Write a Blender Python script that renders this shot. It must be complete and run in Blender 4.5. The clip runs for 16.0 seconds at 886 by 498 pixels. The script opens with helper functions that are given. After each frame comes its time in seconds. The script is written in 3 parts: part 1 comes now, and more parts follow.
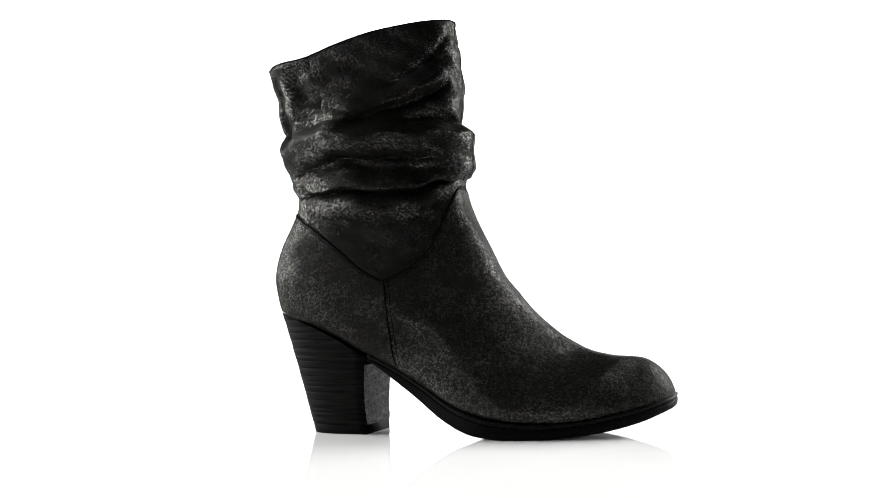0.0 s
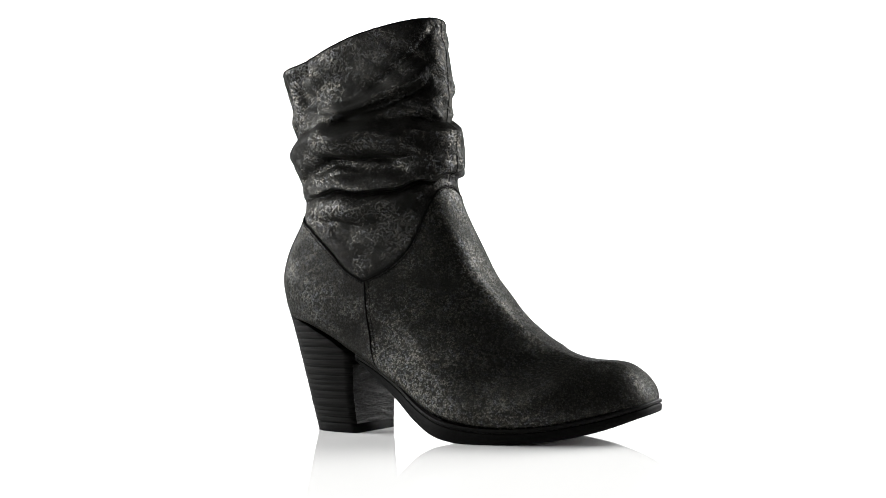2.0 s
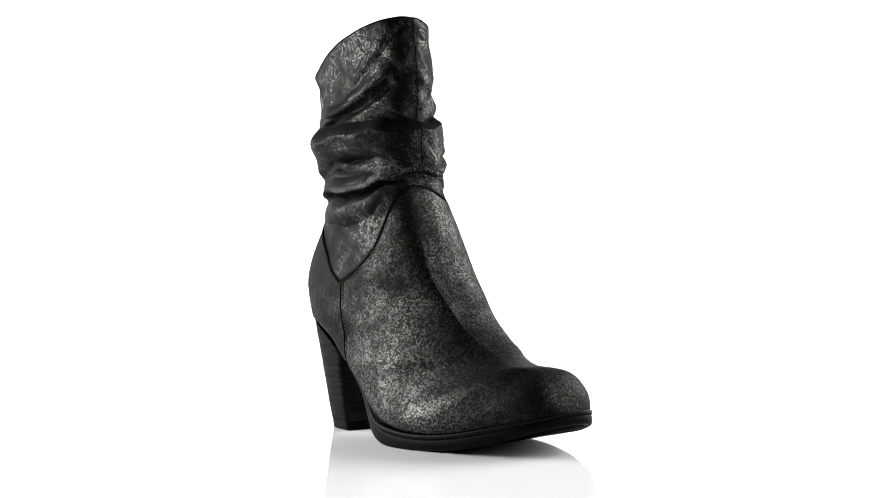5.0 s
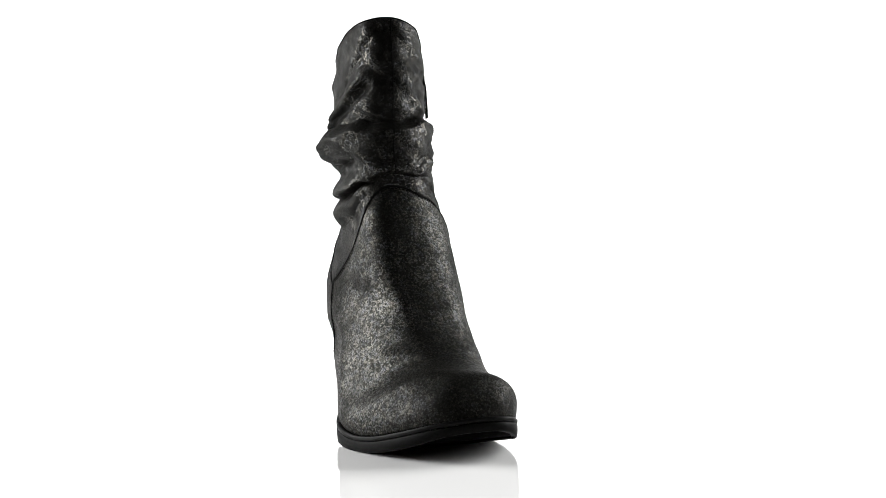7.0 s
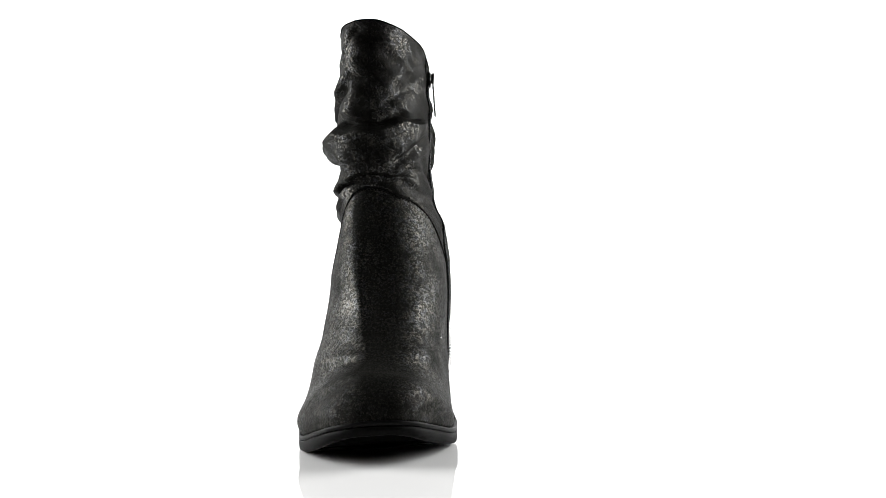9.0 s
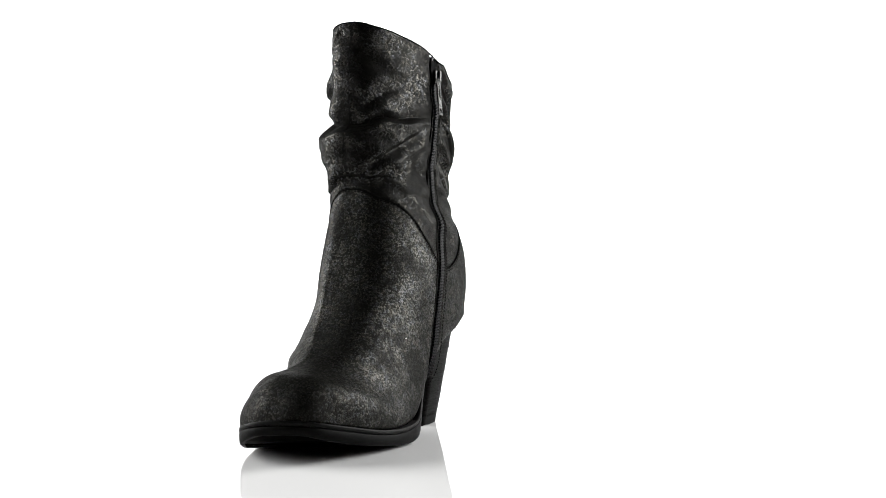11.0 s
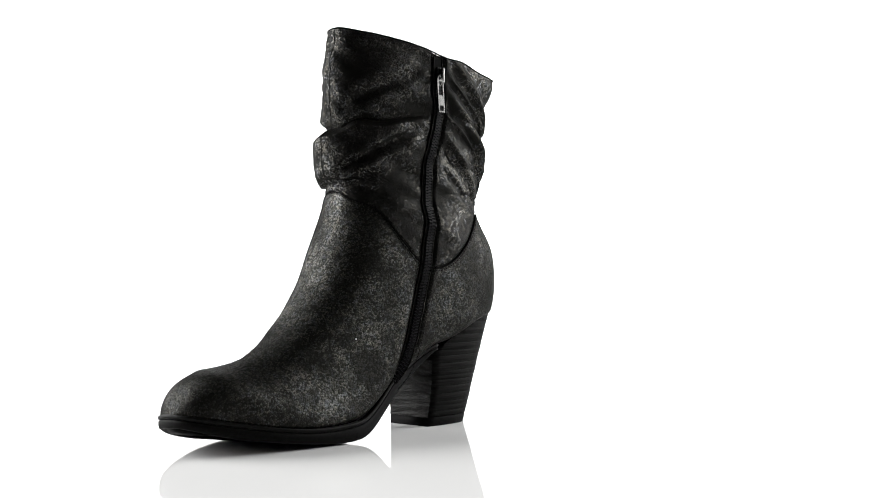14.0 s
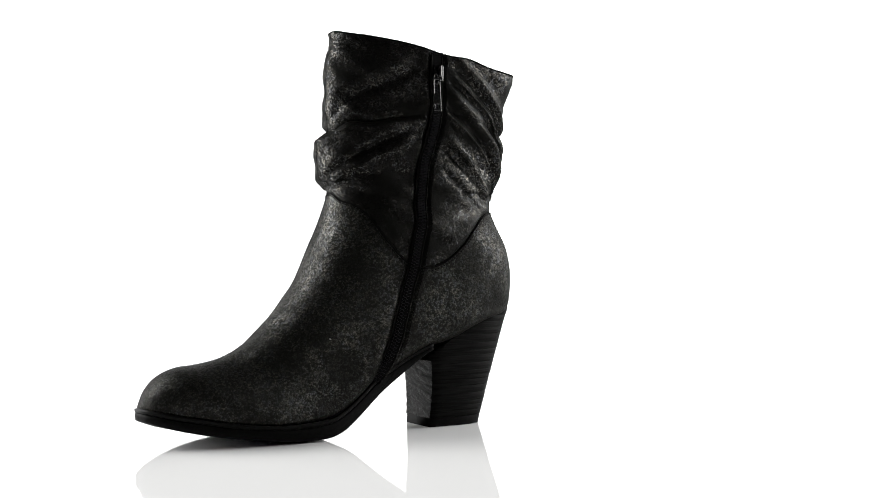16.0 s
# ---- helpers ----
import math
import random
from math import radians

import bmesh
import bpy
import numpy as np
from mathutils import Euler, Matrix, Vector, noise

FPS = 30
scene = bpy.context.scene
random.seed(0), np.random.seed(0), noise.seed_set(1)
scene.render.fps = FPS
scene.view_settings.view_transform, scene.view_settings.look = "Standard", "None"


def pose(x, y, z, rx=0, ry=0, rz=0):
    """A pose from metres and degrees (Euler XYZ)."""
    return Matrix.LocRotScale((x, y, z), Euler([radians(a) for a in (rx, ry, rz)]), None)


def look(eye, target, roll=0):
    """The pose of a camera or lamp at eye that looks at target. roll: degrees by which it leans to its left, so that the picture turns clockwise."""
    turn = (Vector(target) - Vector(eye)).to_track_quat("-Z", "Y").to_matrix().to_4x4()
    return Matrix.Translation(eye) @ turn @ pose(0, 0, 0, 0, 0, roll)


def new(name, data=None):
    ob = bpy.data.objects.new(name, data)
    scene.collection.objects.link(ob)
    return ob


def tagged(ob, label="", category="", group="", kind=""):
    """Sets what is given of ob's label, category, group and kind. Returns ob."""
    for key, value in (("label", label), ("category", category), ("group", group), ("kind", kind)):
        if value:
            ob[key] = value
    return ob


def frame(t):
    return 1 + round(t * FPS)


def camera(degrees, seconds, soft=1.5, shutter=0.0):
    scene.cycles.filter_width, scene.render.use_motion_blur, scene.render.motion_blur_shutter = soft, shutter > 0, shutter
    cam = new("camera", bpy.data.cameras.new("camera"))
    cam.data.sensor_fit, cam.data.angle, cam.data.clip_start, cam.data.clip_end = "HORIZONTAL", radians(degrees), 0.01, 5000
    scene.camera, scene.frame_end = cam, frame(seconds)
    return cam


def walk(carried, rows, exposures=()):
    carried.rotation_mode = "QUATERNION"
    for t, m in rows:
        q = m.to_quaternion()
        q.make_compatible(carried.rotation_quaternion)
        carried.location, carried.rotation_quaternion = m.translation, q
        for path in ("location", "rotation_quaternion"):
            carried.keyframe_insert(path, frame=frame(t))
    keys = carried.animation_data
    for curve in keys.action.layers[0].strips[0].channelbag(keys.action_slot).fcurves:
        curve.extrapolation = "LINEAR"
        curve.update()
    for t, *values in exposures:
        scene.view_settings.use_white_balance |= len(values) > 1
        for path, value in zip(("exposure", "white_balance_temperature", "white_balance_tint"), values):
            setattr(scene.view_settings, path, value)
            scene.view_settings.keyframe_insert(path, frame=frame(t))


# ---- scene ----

# ---------------------------------------------------------------- camera
cam = camera(40.0, 16.0, soft=1.0)
EYE = (0.0, -0.7742, 0.0875)
AIM = (EYE[0] + 0.03229, EYE[1] + 0.99886, EYE[2] + 0.03305)
SHOT = look(EYE, AIM, roll=-1.31)
walk(cam, [(0.0, SHOT), (16.0, SHOT)], exposures=[(0, -.02), (4, -.08), (7, -.24), (9, -.27), (12, -.34), (16, -.32)])


def turn_at(t):
    """Degrees by which the boot's toe points, at t seconds."""
    s = (t - 8.0) / 8.0
    return -87.92 - 71.92 * s - 1.04 * s * s + 3.26 * s ** 3


# ---------------------------------------------------------------- light
world = bpy.data.worlds.new("studio")
scene.world = world
world.use_nodes = True
world.node_tree.nodes["Background"].inputs[0].default_value = (1.0, 1.0, 1.0, 1)
world.node_tree.nodes["Background"].inputs[1].default_value = 0.02


def softbox(name, eye, target, w, h, power):
    lamp = bpy.data.lights.new(name, "AREA")
    lamp.shape, lamp.size, lamp.size_y, lamp.energy = "RECTANGLE", w, h, power
    lamp.color = (1.0, 1.0, 0.99)
    ob = new(name, lamp)
    ob.matrix_world = look(eye, target)
    return ob


softbox("softbox_left", (-1.12, 0.34, 0.54), (0, 0, 0.12), 1.05, 0.85, 49)
softbox("softbox_right", (1.12, 0.38, 0.54), (0, 0, 0.12), 1.05, 0.85, 49)



# ---------------------------------------------------------------- materials
def material(name):
    m = bpy.data.materials.new(name)
    m.use_nodes = True
    nt = m.node_tree
    return m, nt, nt.nodes["Principled BSDF"]


def node(nt, kind, **kw):
    n = nt.nodes.new(kind)
    for k, v in kw.items():
        n.inputs[k].default_value = v
    return n


def ramp(nt, src, stops):
    n = nt.nodes.new("ShaderNodeValToRGB")
    while len(n.color_ramp.elements) < len(stops):
        n.color_ramp.elements.new(0.5)
    for e, (p, c) in zip(n.color_ramp.elements, stops):
        e.position, e.color = p, (c, c, c, 1) if isinstance(c, float) else (*c, 1)
    nt.links.new(src, n.inputs[0])
    return n.outputs[0]


def leather(name, cover, rough, foil, worn_lo, hide):
    """Black leather with a worn pewter foil that has crackled into small grains."""
    m, nt, b = material(name)
    co = nt.nodes.new("ShaderNodeTexCoord").outputs["Object"]

    def maths(op, x, y):
        n = nt.nodes.new("ShaderNodeMath")
        n.operation = op
        for k, v in enumerate((x, y)):
            if isinstance(v, float):
                n.inputs[k].default_value = v
            else:
                nt.links.new(v, n.inputs[k])
        return n.outputs[0]

    def noise(scale, detail, rough_):
        n = node(nt, "ShaderNodeTexNoise", Scale=scale, Detail=detail, Roughness=rough_)
        nt.links.new(co, n.inputs["Vector"])
        return n.outputs["Fac"]

    def voronoi(feature):
        n = nt.nodes.new("ShaderNodeTexVoronoi")
        n.feature = feature
        n.inputs["Scale"].default_value = 940.0
        nt.links.new(co, n.inputs["Vector"])
        return n.outputs

    split = nt.nodes.new("ShaderNodeSeparateColor")
    nt.links.new(voronoi("F1")["Color"], split.inputs[0])
    tone, lift = split.outputs[0], split.outputs[1]
    crack = ramp(nt, voronoi("DISTANCE_TO_EDGE")["Distance"], [(0.0, 0.05), (0.16, 1.0)])
    patch = noise(42.0, 5.0, 0.65)
    broad = noise(13.0, 2.0, 0.5)
    # where the foil has stayed: cloudy patches, then grain by grain
    worn = ramp(nt, maths("ADD", maths("MULTIPLY", patch, 0.6), maths("MULTIPLY", broad, 0.4)), [(0.42, worn_lo), (0.60, 1.0)])
    # over the toe cap the foil thins to about two fifths
    axes = nt.nodes.new("ShaderNodeSeparateXYZ")
    nt.links.new(co, axes.inputs[0])
    toe_cover = ramp(nt, maths("ADD", maths("MULTIPLY", axes.outputs[0], 5.0), maths("MULTIPLY", patch, 0.4)), [(0.72, 1.0), (0.92, 0.38)])
    worn = maths("MULTIPLY", worn, toe_cover)
    grain = maths("ADD", maths("MULTIPLY", tone, 0.75), maths("MULTIPLY", noise(1900.0, 2.0, 0.6), 0.5))
    lit = ramp(nt, grain, [(0.42, 1.0 - cover), (0.86, 1.0)])
    mask = maths("MULTIPLY", maths("MULTIPLY", lit, crack), maths("MULTIPLY", worn, foil))
    tint = ramp(nt, noise(300.0, 2.0, 0.5), [(0.36, (0.39, 0.40, 0.43)), (0.47, (0.43, 0.43, 0.41)), (0.56, (0.48, 0.465, 0.42)), (0.66, (0.51, 0.475, 0.41))])
    soft = node(nt, "ShaderNodeBump", Strength=0.5, Distance=0.0016)
    nt.links.new(noise(95.0, 3.0, 0.6), soft.inputs["Height"])
    bump = node(nt, "ShaderNodeBump", Strength=0.8, Distance=0.00022)
    nt.links.new(maths("ADD", maths("MULTIPLY", crack, 0.5), maths("MULTIPLY", lift, 0.7)), bump.inputs["Height"])
    nt.links.new(soft.outputs[0], bump.inputs["Normal"])
    # the bare hide is black and dull
    b.inputs["Base Color"].default_value = (hide, hide, hide * 0.88, 1)
    b.inputs["Roughness"].default_value = 0.5
    b.inputs["IOR"].default_value = 1.10
    b.inputs["Specular IOR Level"].default_value = 0.12
    nt.links.new(bump.outputs[0], b.inputs["Normal"])
    metal = nt.nodes.new("ShaderNodeBsdfPrincipled")
    nt.links.new(tint, metal.inputs["Base Color"])
    metal.inputs["Metallic"].default_value = 1.0
    metal.inputs["Roughness"].default_value = rough
    nt.links.new(bump.outputs[0], metal.inputs["Normal"])
    both = nt.nodes.new("ShaderNodeMixShader")
    nt.links.new(mask, both.inputs[0])
    nt.links.new(b.outputs[0], both.inputs[1])
    nt.links.new(metal.outputs[0], both.inputs[2])
    nt.links.new(both.outputs[0], nt.nodes["Material Output"].inputs["Surface"])
    return m


def plain(name, color, rough=0.5, metal=0.0, scale=400.0, grain=0.25, bump_d=0.0001, stretch=(1, 1, 1), spec=0.3):
    m, nt, b = material(name)
    co = nt.nodes.new("ShaderNodeTexCoord").outputs["Object"]
    mp = nt.nodes.new("ShaderNodeMapping")
    mp.inputs["Scale"].default_value = stretch
    nt.links.new(co, mp.inputs["Vector"])
    n = node(nt, "ShaderNodeTexNoise", Scale=scale, Detail=4.0, Roughness=0.6)
    nt.links.new(mp.outputs[0], n.inputs["Vector"])
    lo = tuple(c * (1 - grain) for c in color)
    hi = tuple(min(1.0, c * (1 + grain)) for c in color)
    nt.links.new(ramp(nt, n.outputs["Fac"], [(0.3, lo), (0.7, hi)]), b.inputs["Base Color"])
    b.inputs["Roughness"].default_value, b.inputs["Metallic"].default_value = rough, metal
    b.inputs["IOR"].default_value = 1.0 + spec
    if bump_d:
        bu = node(nt, "ShaderNodeBump", Strength=0.5, Distance=bump_d)
        nt.links.new(n.outputs["Fac"], bu.inputs["Height"])
        nt.links.new(bu.outputs[0], b.inputs["Normal"])
    return m


LEATHER = leather("foiled_black_leather", 0.88, 0.28, 0.195, 0.13, 0.0072)
# the counter's leather carries about half the vamp's foil
COUNTER_LEATHER = leather("thinly_foiled_black_leather", 0.88, 0.30, 0.105, 0.16, 0.0070)
SHAFT_LEATHER = leather("soft_foiled_black_leather", 0.90, 0.24, 0.125, 0.14, 0.0042)
HEEL = plain("stacked_black_leather", (0.005, 0.005, 0.0048), 0.55, 0, 420, 0.7, 0.0004, (0.10, 0.10, 3.2), spec=0.07)
SCUFFED = plain("scuffed_black_leather", (0.006, 0.006, 0.0056), 0.33, 0, 170, 0.8, 0.0040, (0.4, 0.3, 1.5), spec=0.09)
RUBBER = plain("black_rubber", (0.004, 0.004, 0.004), 0.5, 0, 700, 0.3, spec=0.07)
WELT = plain("black_welt", (0.005, 0.005, 0.005), 0.45, 0, 600, 0.3, spec=0.10)
THREAD = plain("black_thread", (0.003, 0.003, 0.003), 0.8, 0, 2500, 0.3, spec=0.05)
TAPE = plain("black_zip_tape", (0.006, 0.006, 0.006), 0.9, 0, 3000, 0.4, spec=0.08)
TEETH = plain("black_metal_teeth", (0.006, 0.006, 0.0065), 0.45, 0.1, 900, 0.6, 0, spec=0.1)
STEEL = plain("polished_nickel", (0.055, 0.055, 0.054), 0.24, 1.0, 500, 0.1, 0)
CHALK = plain("white_speck", (0.6, 0.6, 0.58), 0.6, 0, 500, 0.1, 0)
LINING = plain("black_textile_lining", (0.004, 0.004, 0.004), 0.9, 0, 1500, 0.3, spec=0.05)

FLOOR_MAT, nt_, b_ = material("white_acrylic")
b_.inputs["Base Color"].default_value = (0.88, 0.88, 0.88, 1)
b_.inputs["Roughness"].default_value = 0.03
b_.inputs["IOR"].default_value = 1.25
# the backdrop glows by emission, in place of lamps shining on it
WHITE_GLOW, nt_, b_ = material("glowing_white_backdrop")
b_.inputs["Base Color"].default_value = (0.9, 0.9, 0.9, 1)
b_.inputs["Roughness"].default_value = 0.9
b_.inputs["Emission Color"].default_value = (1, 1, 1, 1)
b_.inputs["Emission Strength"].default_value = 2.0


# ---------------------------------------------------------------- mesh helpers
def mesh_ob(name, verts, faces, mat, parent=None, label="", smooth=True, kind=""):
    me = bpy.data.meshes.new(name)
    me.from_pydata([tuple(map(float, v)) for v in verts], [], [tuple(map(int, f)) for f in faces])
    me.materials.append(mat)
    if smooth:
        me.polygons.foreach_set("use_smooth", [True] * len(me.polygons))
    me.update()
    ob = new(name, me)
    ob.parent = parent
    if label or kind:
        tagged(ob, label, kind=kind)
    return ob


def grid_faces(nu, nv, wrap=True, base=0):
    u = np.arange(nu - 1)[:, None]
    v = np.arange(nv if wrap else nv - 1)[None, :]
    w = (v + 1) % nv
    a = base + u * nv + v
    b = base + u * nv + w
    return np.stack([a, b, b + nv, a + nv], -1).reshape(-1, 4)


def tube(path, r, sides=6, flat=None):
    """Verts and faces of a round tube along a path (n x 3)."""
    path = np.asarray(path, float)
    tan = np.gradient(path, axis=0)
    tan /= np.linalg.norm(tan, axis=1)[:, None] + 1e-12
    ref = np.tile([0.0, 1.0, 0.0], (len(path), 1))
    bad = np.abs((tan * ref).sum(1)) > 0.9
    ref[bad] = [1, 0, 0]
    n1 = np.cross(tan, ref)
    n1 /= np.linalg.norm(n1, axis=1)[:, None]
    n2 = np.cross(tan, n1)
    a = np.linspace(0, 2 * np.pi, sides, endpoint=False)
    v = path[:, None] + r * (np.cos(a)[None, :, None] * n1[:, None] + np.sin(a)[None, :, None] * n2[:, None])
    f = [tuple(q) for q in grid_faces(len(path), sides)]
    f.append(tuple(range(sides))[::-1])
    f.append(tuple(range((len(path) - 1) * sides, len(path) * sides)))
    return v.reshape(-1, 3), f


def join(parts):
    vs, fs, base = [], [], 0
    for v, f in parts:
        vs.append(np.asarray(v))
        fs += [tuple(i + base for i in q) for q in f]
        base += len(v)
    return np.concatenate(vs), fs


def smooth01(x):
    x = np.clip(x, 0, 1)
    return x * x * (3 - 2 * x)


def spline(x, xs, ys):
    """Monotone-ish cubic through control values."""
    xs, ys = np.asarray(xs, float), np.asarray(ys, float)
    m = np.gradient(ys, xs)
    i = np.clip(np.searchsorted(xs, x) - 1, 0, len(xs) - 2)
    h = xs[i + 1] - xs[i]
    t = np.clip((x - xs[i]) / h, 0, 1)
    return ((1 + 2 * t) * (1 - t) ** 2 * ys[i] + t * (1 - t) ** 2 * h * m[i]
            + t * t * (3 - 2 * t) * ys[i + 1] + t * t * (t - 1) * h * m[i + 1])


def around(a, pairs):
    """Periodic smooth interpolation round the shaft: a 0 back, .25 outer, .5 front, .75 inner."""
    p = sorted(pairs)
    xs = [q[0] - 1 for q in p] + [q[0] for q in p] + [q[0] + 1 for q in p]
    return spline(np.mod(a, 1.0), xs, [q[1] for q in p] * 3)


# ---------------------------------------------------------------- the boot's form
# profiles down the boot, from above the cuff to the tip of the toe: the back (or bottom) and front (or top) line,
# the outer and inner width, where the section is widest, how round it is, and the line of its front ridge
BACK_X = (-0.0880, -0.0862, -0.0848, -0.0806, -0.0785, -0.0740, -0.0709, -0.0676, -0.0650, -0.0654, -0.0692, -0.0754, -0.0786, -0.0776, -0.0755, -0.0685, -0.0528, -0.0333, -0.0167, 0.0032, 0.0247, 0.0419, 0.0601, 0.0801, 0.1001, 0.1200, 0.1371, 0.1504, 0.1596, 0.1649, 0.1673, 0.1681)
BACK_Z = (0.2580, 0.2450, 0.2310, 0.2150, 0.2000, 0.1880, 0.1750, 0.1620, 0.1500, 0.1400, 0.1300, 0.1140, 0.0980, 0.0850, 0.0760, 0.0715, 0.0670, 0.0585, 0.0485, 0.0390, 0.0275, 0.0180, 0.0120, 0.0092, 0.0090, 0.0108, 0.0138, 0.0165, 0.0187, 0.0201, 0.0209, 0.0214)
FRONT_X = (0.0405, 0.0421, 0.0446, 0.0455, 0.0458, 0.0443, 0.0443, 0.0446, 0.0449, 0.0479, 0.0515, 0.0587, 0.0676, 0.0760, 0.0828, 0.0886, 0.0936, 0.0984, 0.1036, 0.1094, 0.1155, 0.1221, 0.1288, 0.1350, 0.1403, 0.1453, 0.1499, 0.1546, 0.1593, 0.1636, 0.1664, 0.1680)
FRONT_Z = (0.2580, 0.2450, 0.2310, 0.2150, 0.2000, 0.1880, 0.1750, 0.1620, 0.1500, 0.1400, 0.1300, 0.1145, 0.0955, 0.0845, 0.0760, 0.0700, 0.0655, 0.0612, 0.0570, 0.0535, 0.0505, 0.0483, 0.0469, 0.0460, 0.0456, 0.0449, 0.0437, 0.0416, 0.0382, 0.0330, 0.0272, 0.0228)
OUTER_Y = (-0.0364, -0.0369, -0.0369, -0.0379, -0.0384, -0.0368, -0.0352, -0.0354, -0.0365, -0.0369, -0.0372, -0.0408, -0.0458, -0.0472, -0.0477, -0.0474, -0.0468, -0.0462, -0.0473, -0.0488, -0.0498, -0.0515, -0.0528, -0.0514, -0.0475, -0.0415, -0.0345, -0.0275, -0.0206, -0.0137, -0.0074, -0.0026)
INNER_Y = (0.0137, 0.0148, 0.0155, 0.0158, 0.0161, 0.0165, 0.0162, 0.0166, 0.0180, 0.0204, 0.0247, 0.0268, 0.0284, 0.0288, 0.0286, 0.0285, 0.0285, 0.0283, 0.0285, 0.0291, 0.0307, 0.0326, 0.0350, 0.0368, 0.0372, 0.0354, 0.0314, 0.0275, 0.0234, 0.0179, 0.0119, 0.0059)
WIDEST = (0.50, 0.50, 0.50, 0.50, 0.50, 0.50, 0.50, 0.50, 0.50, 0.50, 0.50, 0.50, 0.51, 0.52, 0.53, 0.54, 0.54, 0.53, 0.50, 0.44, 0.36, 0.27, 0.22, 0.19, 0.17, 0.15, 0.17, 0.18, 0.20, 0.25, 0.35, 0.50)
ROUND_BACK = (1.8, 1.8, 1.8, 1.8, 1.9, 2.0, 2.0, 2.0, 2.1, 2.1, 2.1, 2.5, 2.5, 2.5, 2.5, 3.0, 3.8, 4.5, 5.0, 5.5, 6.0, 6.0, 6.0, 6.5, 6.5, 6.5, 6.5, 6.0, 5.0, 4.0, 3.0, 2.2)
ROUND_OUTER = (3.01, 3.00, 2.98, 2.96, 2.93, 2.89, 2.85, 2.87, 2.88, 2.93, 2.80, 2.23, 1.73, 1.50, 1.50, 1.50, 1.50, 1.50, 1.50, 1.50, 1.32, 1.32, 1.32, 1.44, 1.55, 1.54, 1.53, 1.68, 1.85, 2.00, 1.99, 1.98)
ROUND_INNER = (2.19, 2.14, 2.10, 2.11, 2.16, 2.25, 2.37, 2.51, 2.64, 2.70, 2.79, 3.09, 3.38, 3.39, 3.28, 3.10, 2.94, 2.91, 2.91, 2.93, 2.56, 2.45, 2.34, 2.29, 2.29, 2.40, 2.51, 2.47, 2.39, 2.47, 2.45, 2.42)
MIDDLE_Y = (-0.0126, -0.0130, -0.0133, -0.0132, -0.0133, -0.0140, -0.0146, -0.0137, -0.0129, -0.0139, -0.0160, -0.0179, -0.0184, -0.0167, -0.0151, -0.0140, -0.0130, -0.0112, -0.0095, -0.0084, -0.0082, -0.0092, -0.0104, -0.0111, -0.0107, -0.0072, -0.0036, -0.0031, -0.0032, -0.0023, -0.0014, -0.0008)
FORM = np.column_stack((BACK_X, BACK_Z, FRONT_X, FRONT_Z, OUTER_Y, INNER_Y, WIDEST, ROUND_BACK, ROUND_OUTER, ROUND_INNER, MIDDLE_Y))
ROWS = np.arange(len(FORM), dtype=float)


def canted(p):
    """The forefoot leans a little and the waist is arched: the inner side stands higher."""
    x, y, z = p[..., 0].copy(), p[..., 1], p[..., 2].copy()
    p[..., 2] += .055 * (y + .006) * smooth01((x - .04) / .11)
    # the waist before the heel is arched, more so on its inner side
    waist = smooth01((x + .034) / .03) * (1 - smooth01((x - .024) / .040)) * (1 - smooth01((z - .045) / .05))
    p[..., 2] += waist * (.0018 + .095 * np.clip(y + .045, 0, .08))
    return p


def form(u, a):
    """Point of the plain form at row u and turn a (arrays)."""
    bx, bz, fx, fz, yo, yi, s0, nb, no, ni, mid = (spline(u, ROWS, FORM[:, k]) for k in range(11))
    phi = 2 * np.pi * np.mod(a, 1.0)
    outer = np.sin(phi) >= 0
    s = 0.5 - 0.5 * np.cos(phi)
    low = s < s0
    q = np.where(low, (s0 - s) / s0, (s - s0) / (1 - s0))
    n = np.where(low, nb, np.where(outer, no, ni))
    g = np.maximum(0.0, 1 - np.clip(q, 0, 1) ** n) ** (1 / n)
    half = np.where(outer, yo - mid, yi - mid)
    return canted(np.stack([bx + s * (fx - bx), mid + half * g, bz + s * (fz - bz)], -1))


def seam_z(a):
    """Height of the pointed yoke seam between shaft and foot."""
    return around(a, [(0, .138), (.05, .1365), (.10, .132), (.157, .124), (.208, .1113), (.239, .1), (.253, .0962), (.2635, .0938), (.275, .0950), (.301, .0995), (.328, .1064),
                      (.355, .1153), (.378, .1247), (.425, .1396), (.46, .147), (.5, .1495), (.55, .1445), (.624, .1362), (.68, .1165), (.718, .1036), (.748, .1009),
                      (.773, .105), (.799, .1135), (.833, .1248), (.89, .1356), (.95, .137)])


def top_z(a):
    """Height of the shaft's upper edge."""
    return around(a, [(0, .2305), (.06, .2322), (.12, .2338), (.160, .2342), (.19, .2362), (.23, .2402), (.28, .2450), (.36, .2491), (.44, .2514), (.5, .2523), (.58, .2492),
                      (.66, .2452), (.72, .2408), (.76, .2365), (.80, .2355), (.85, .2315), (.92, .2302)])


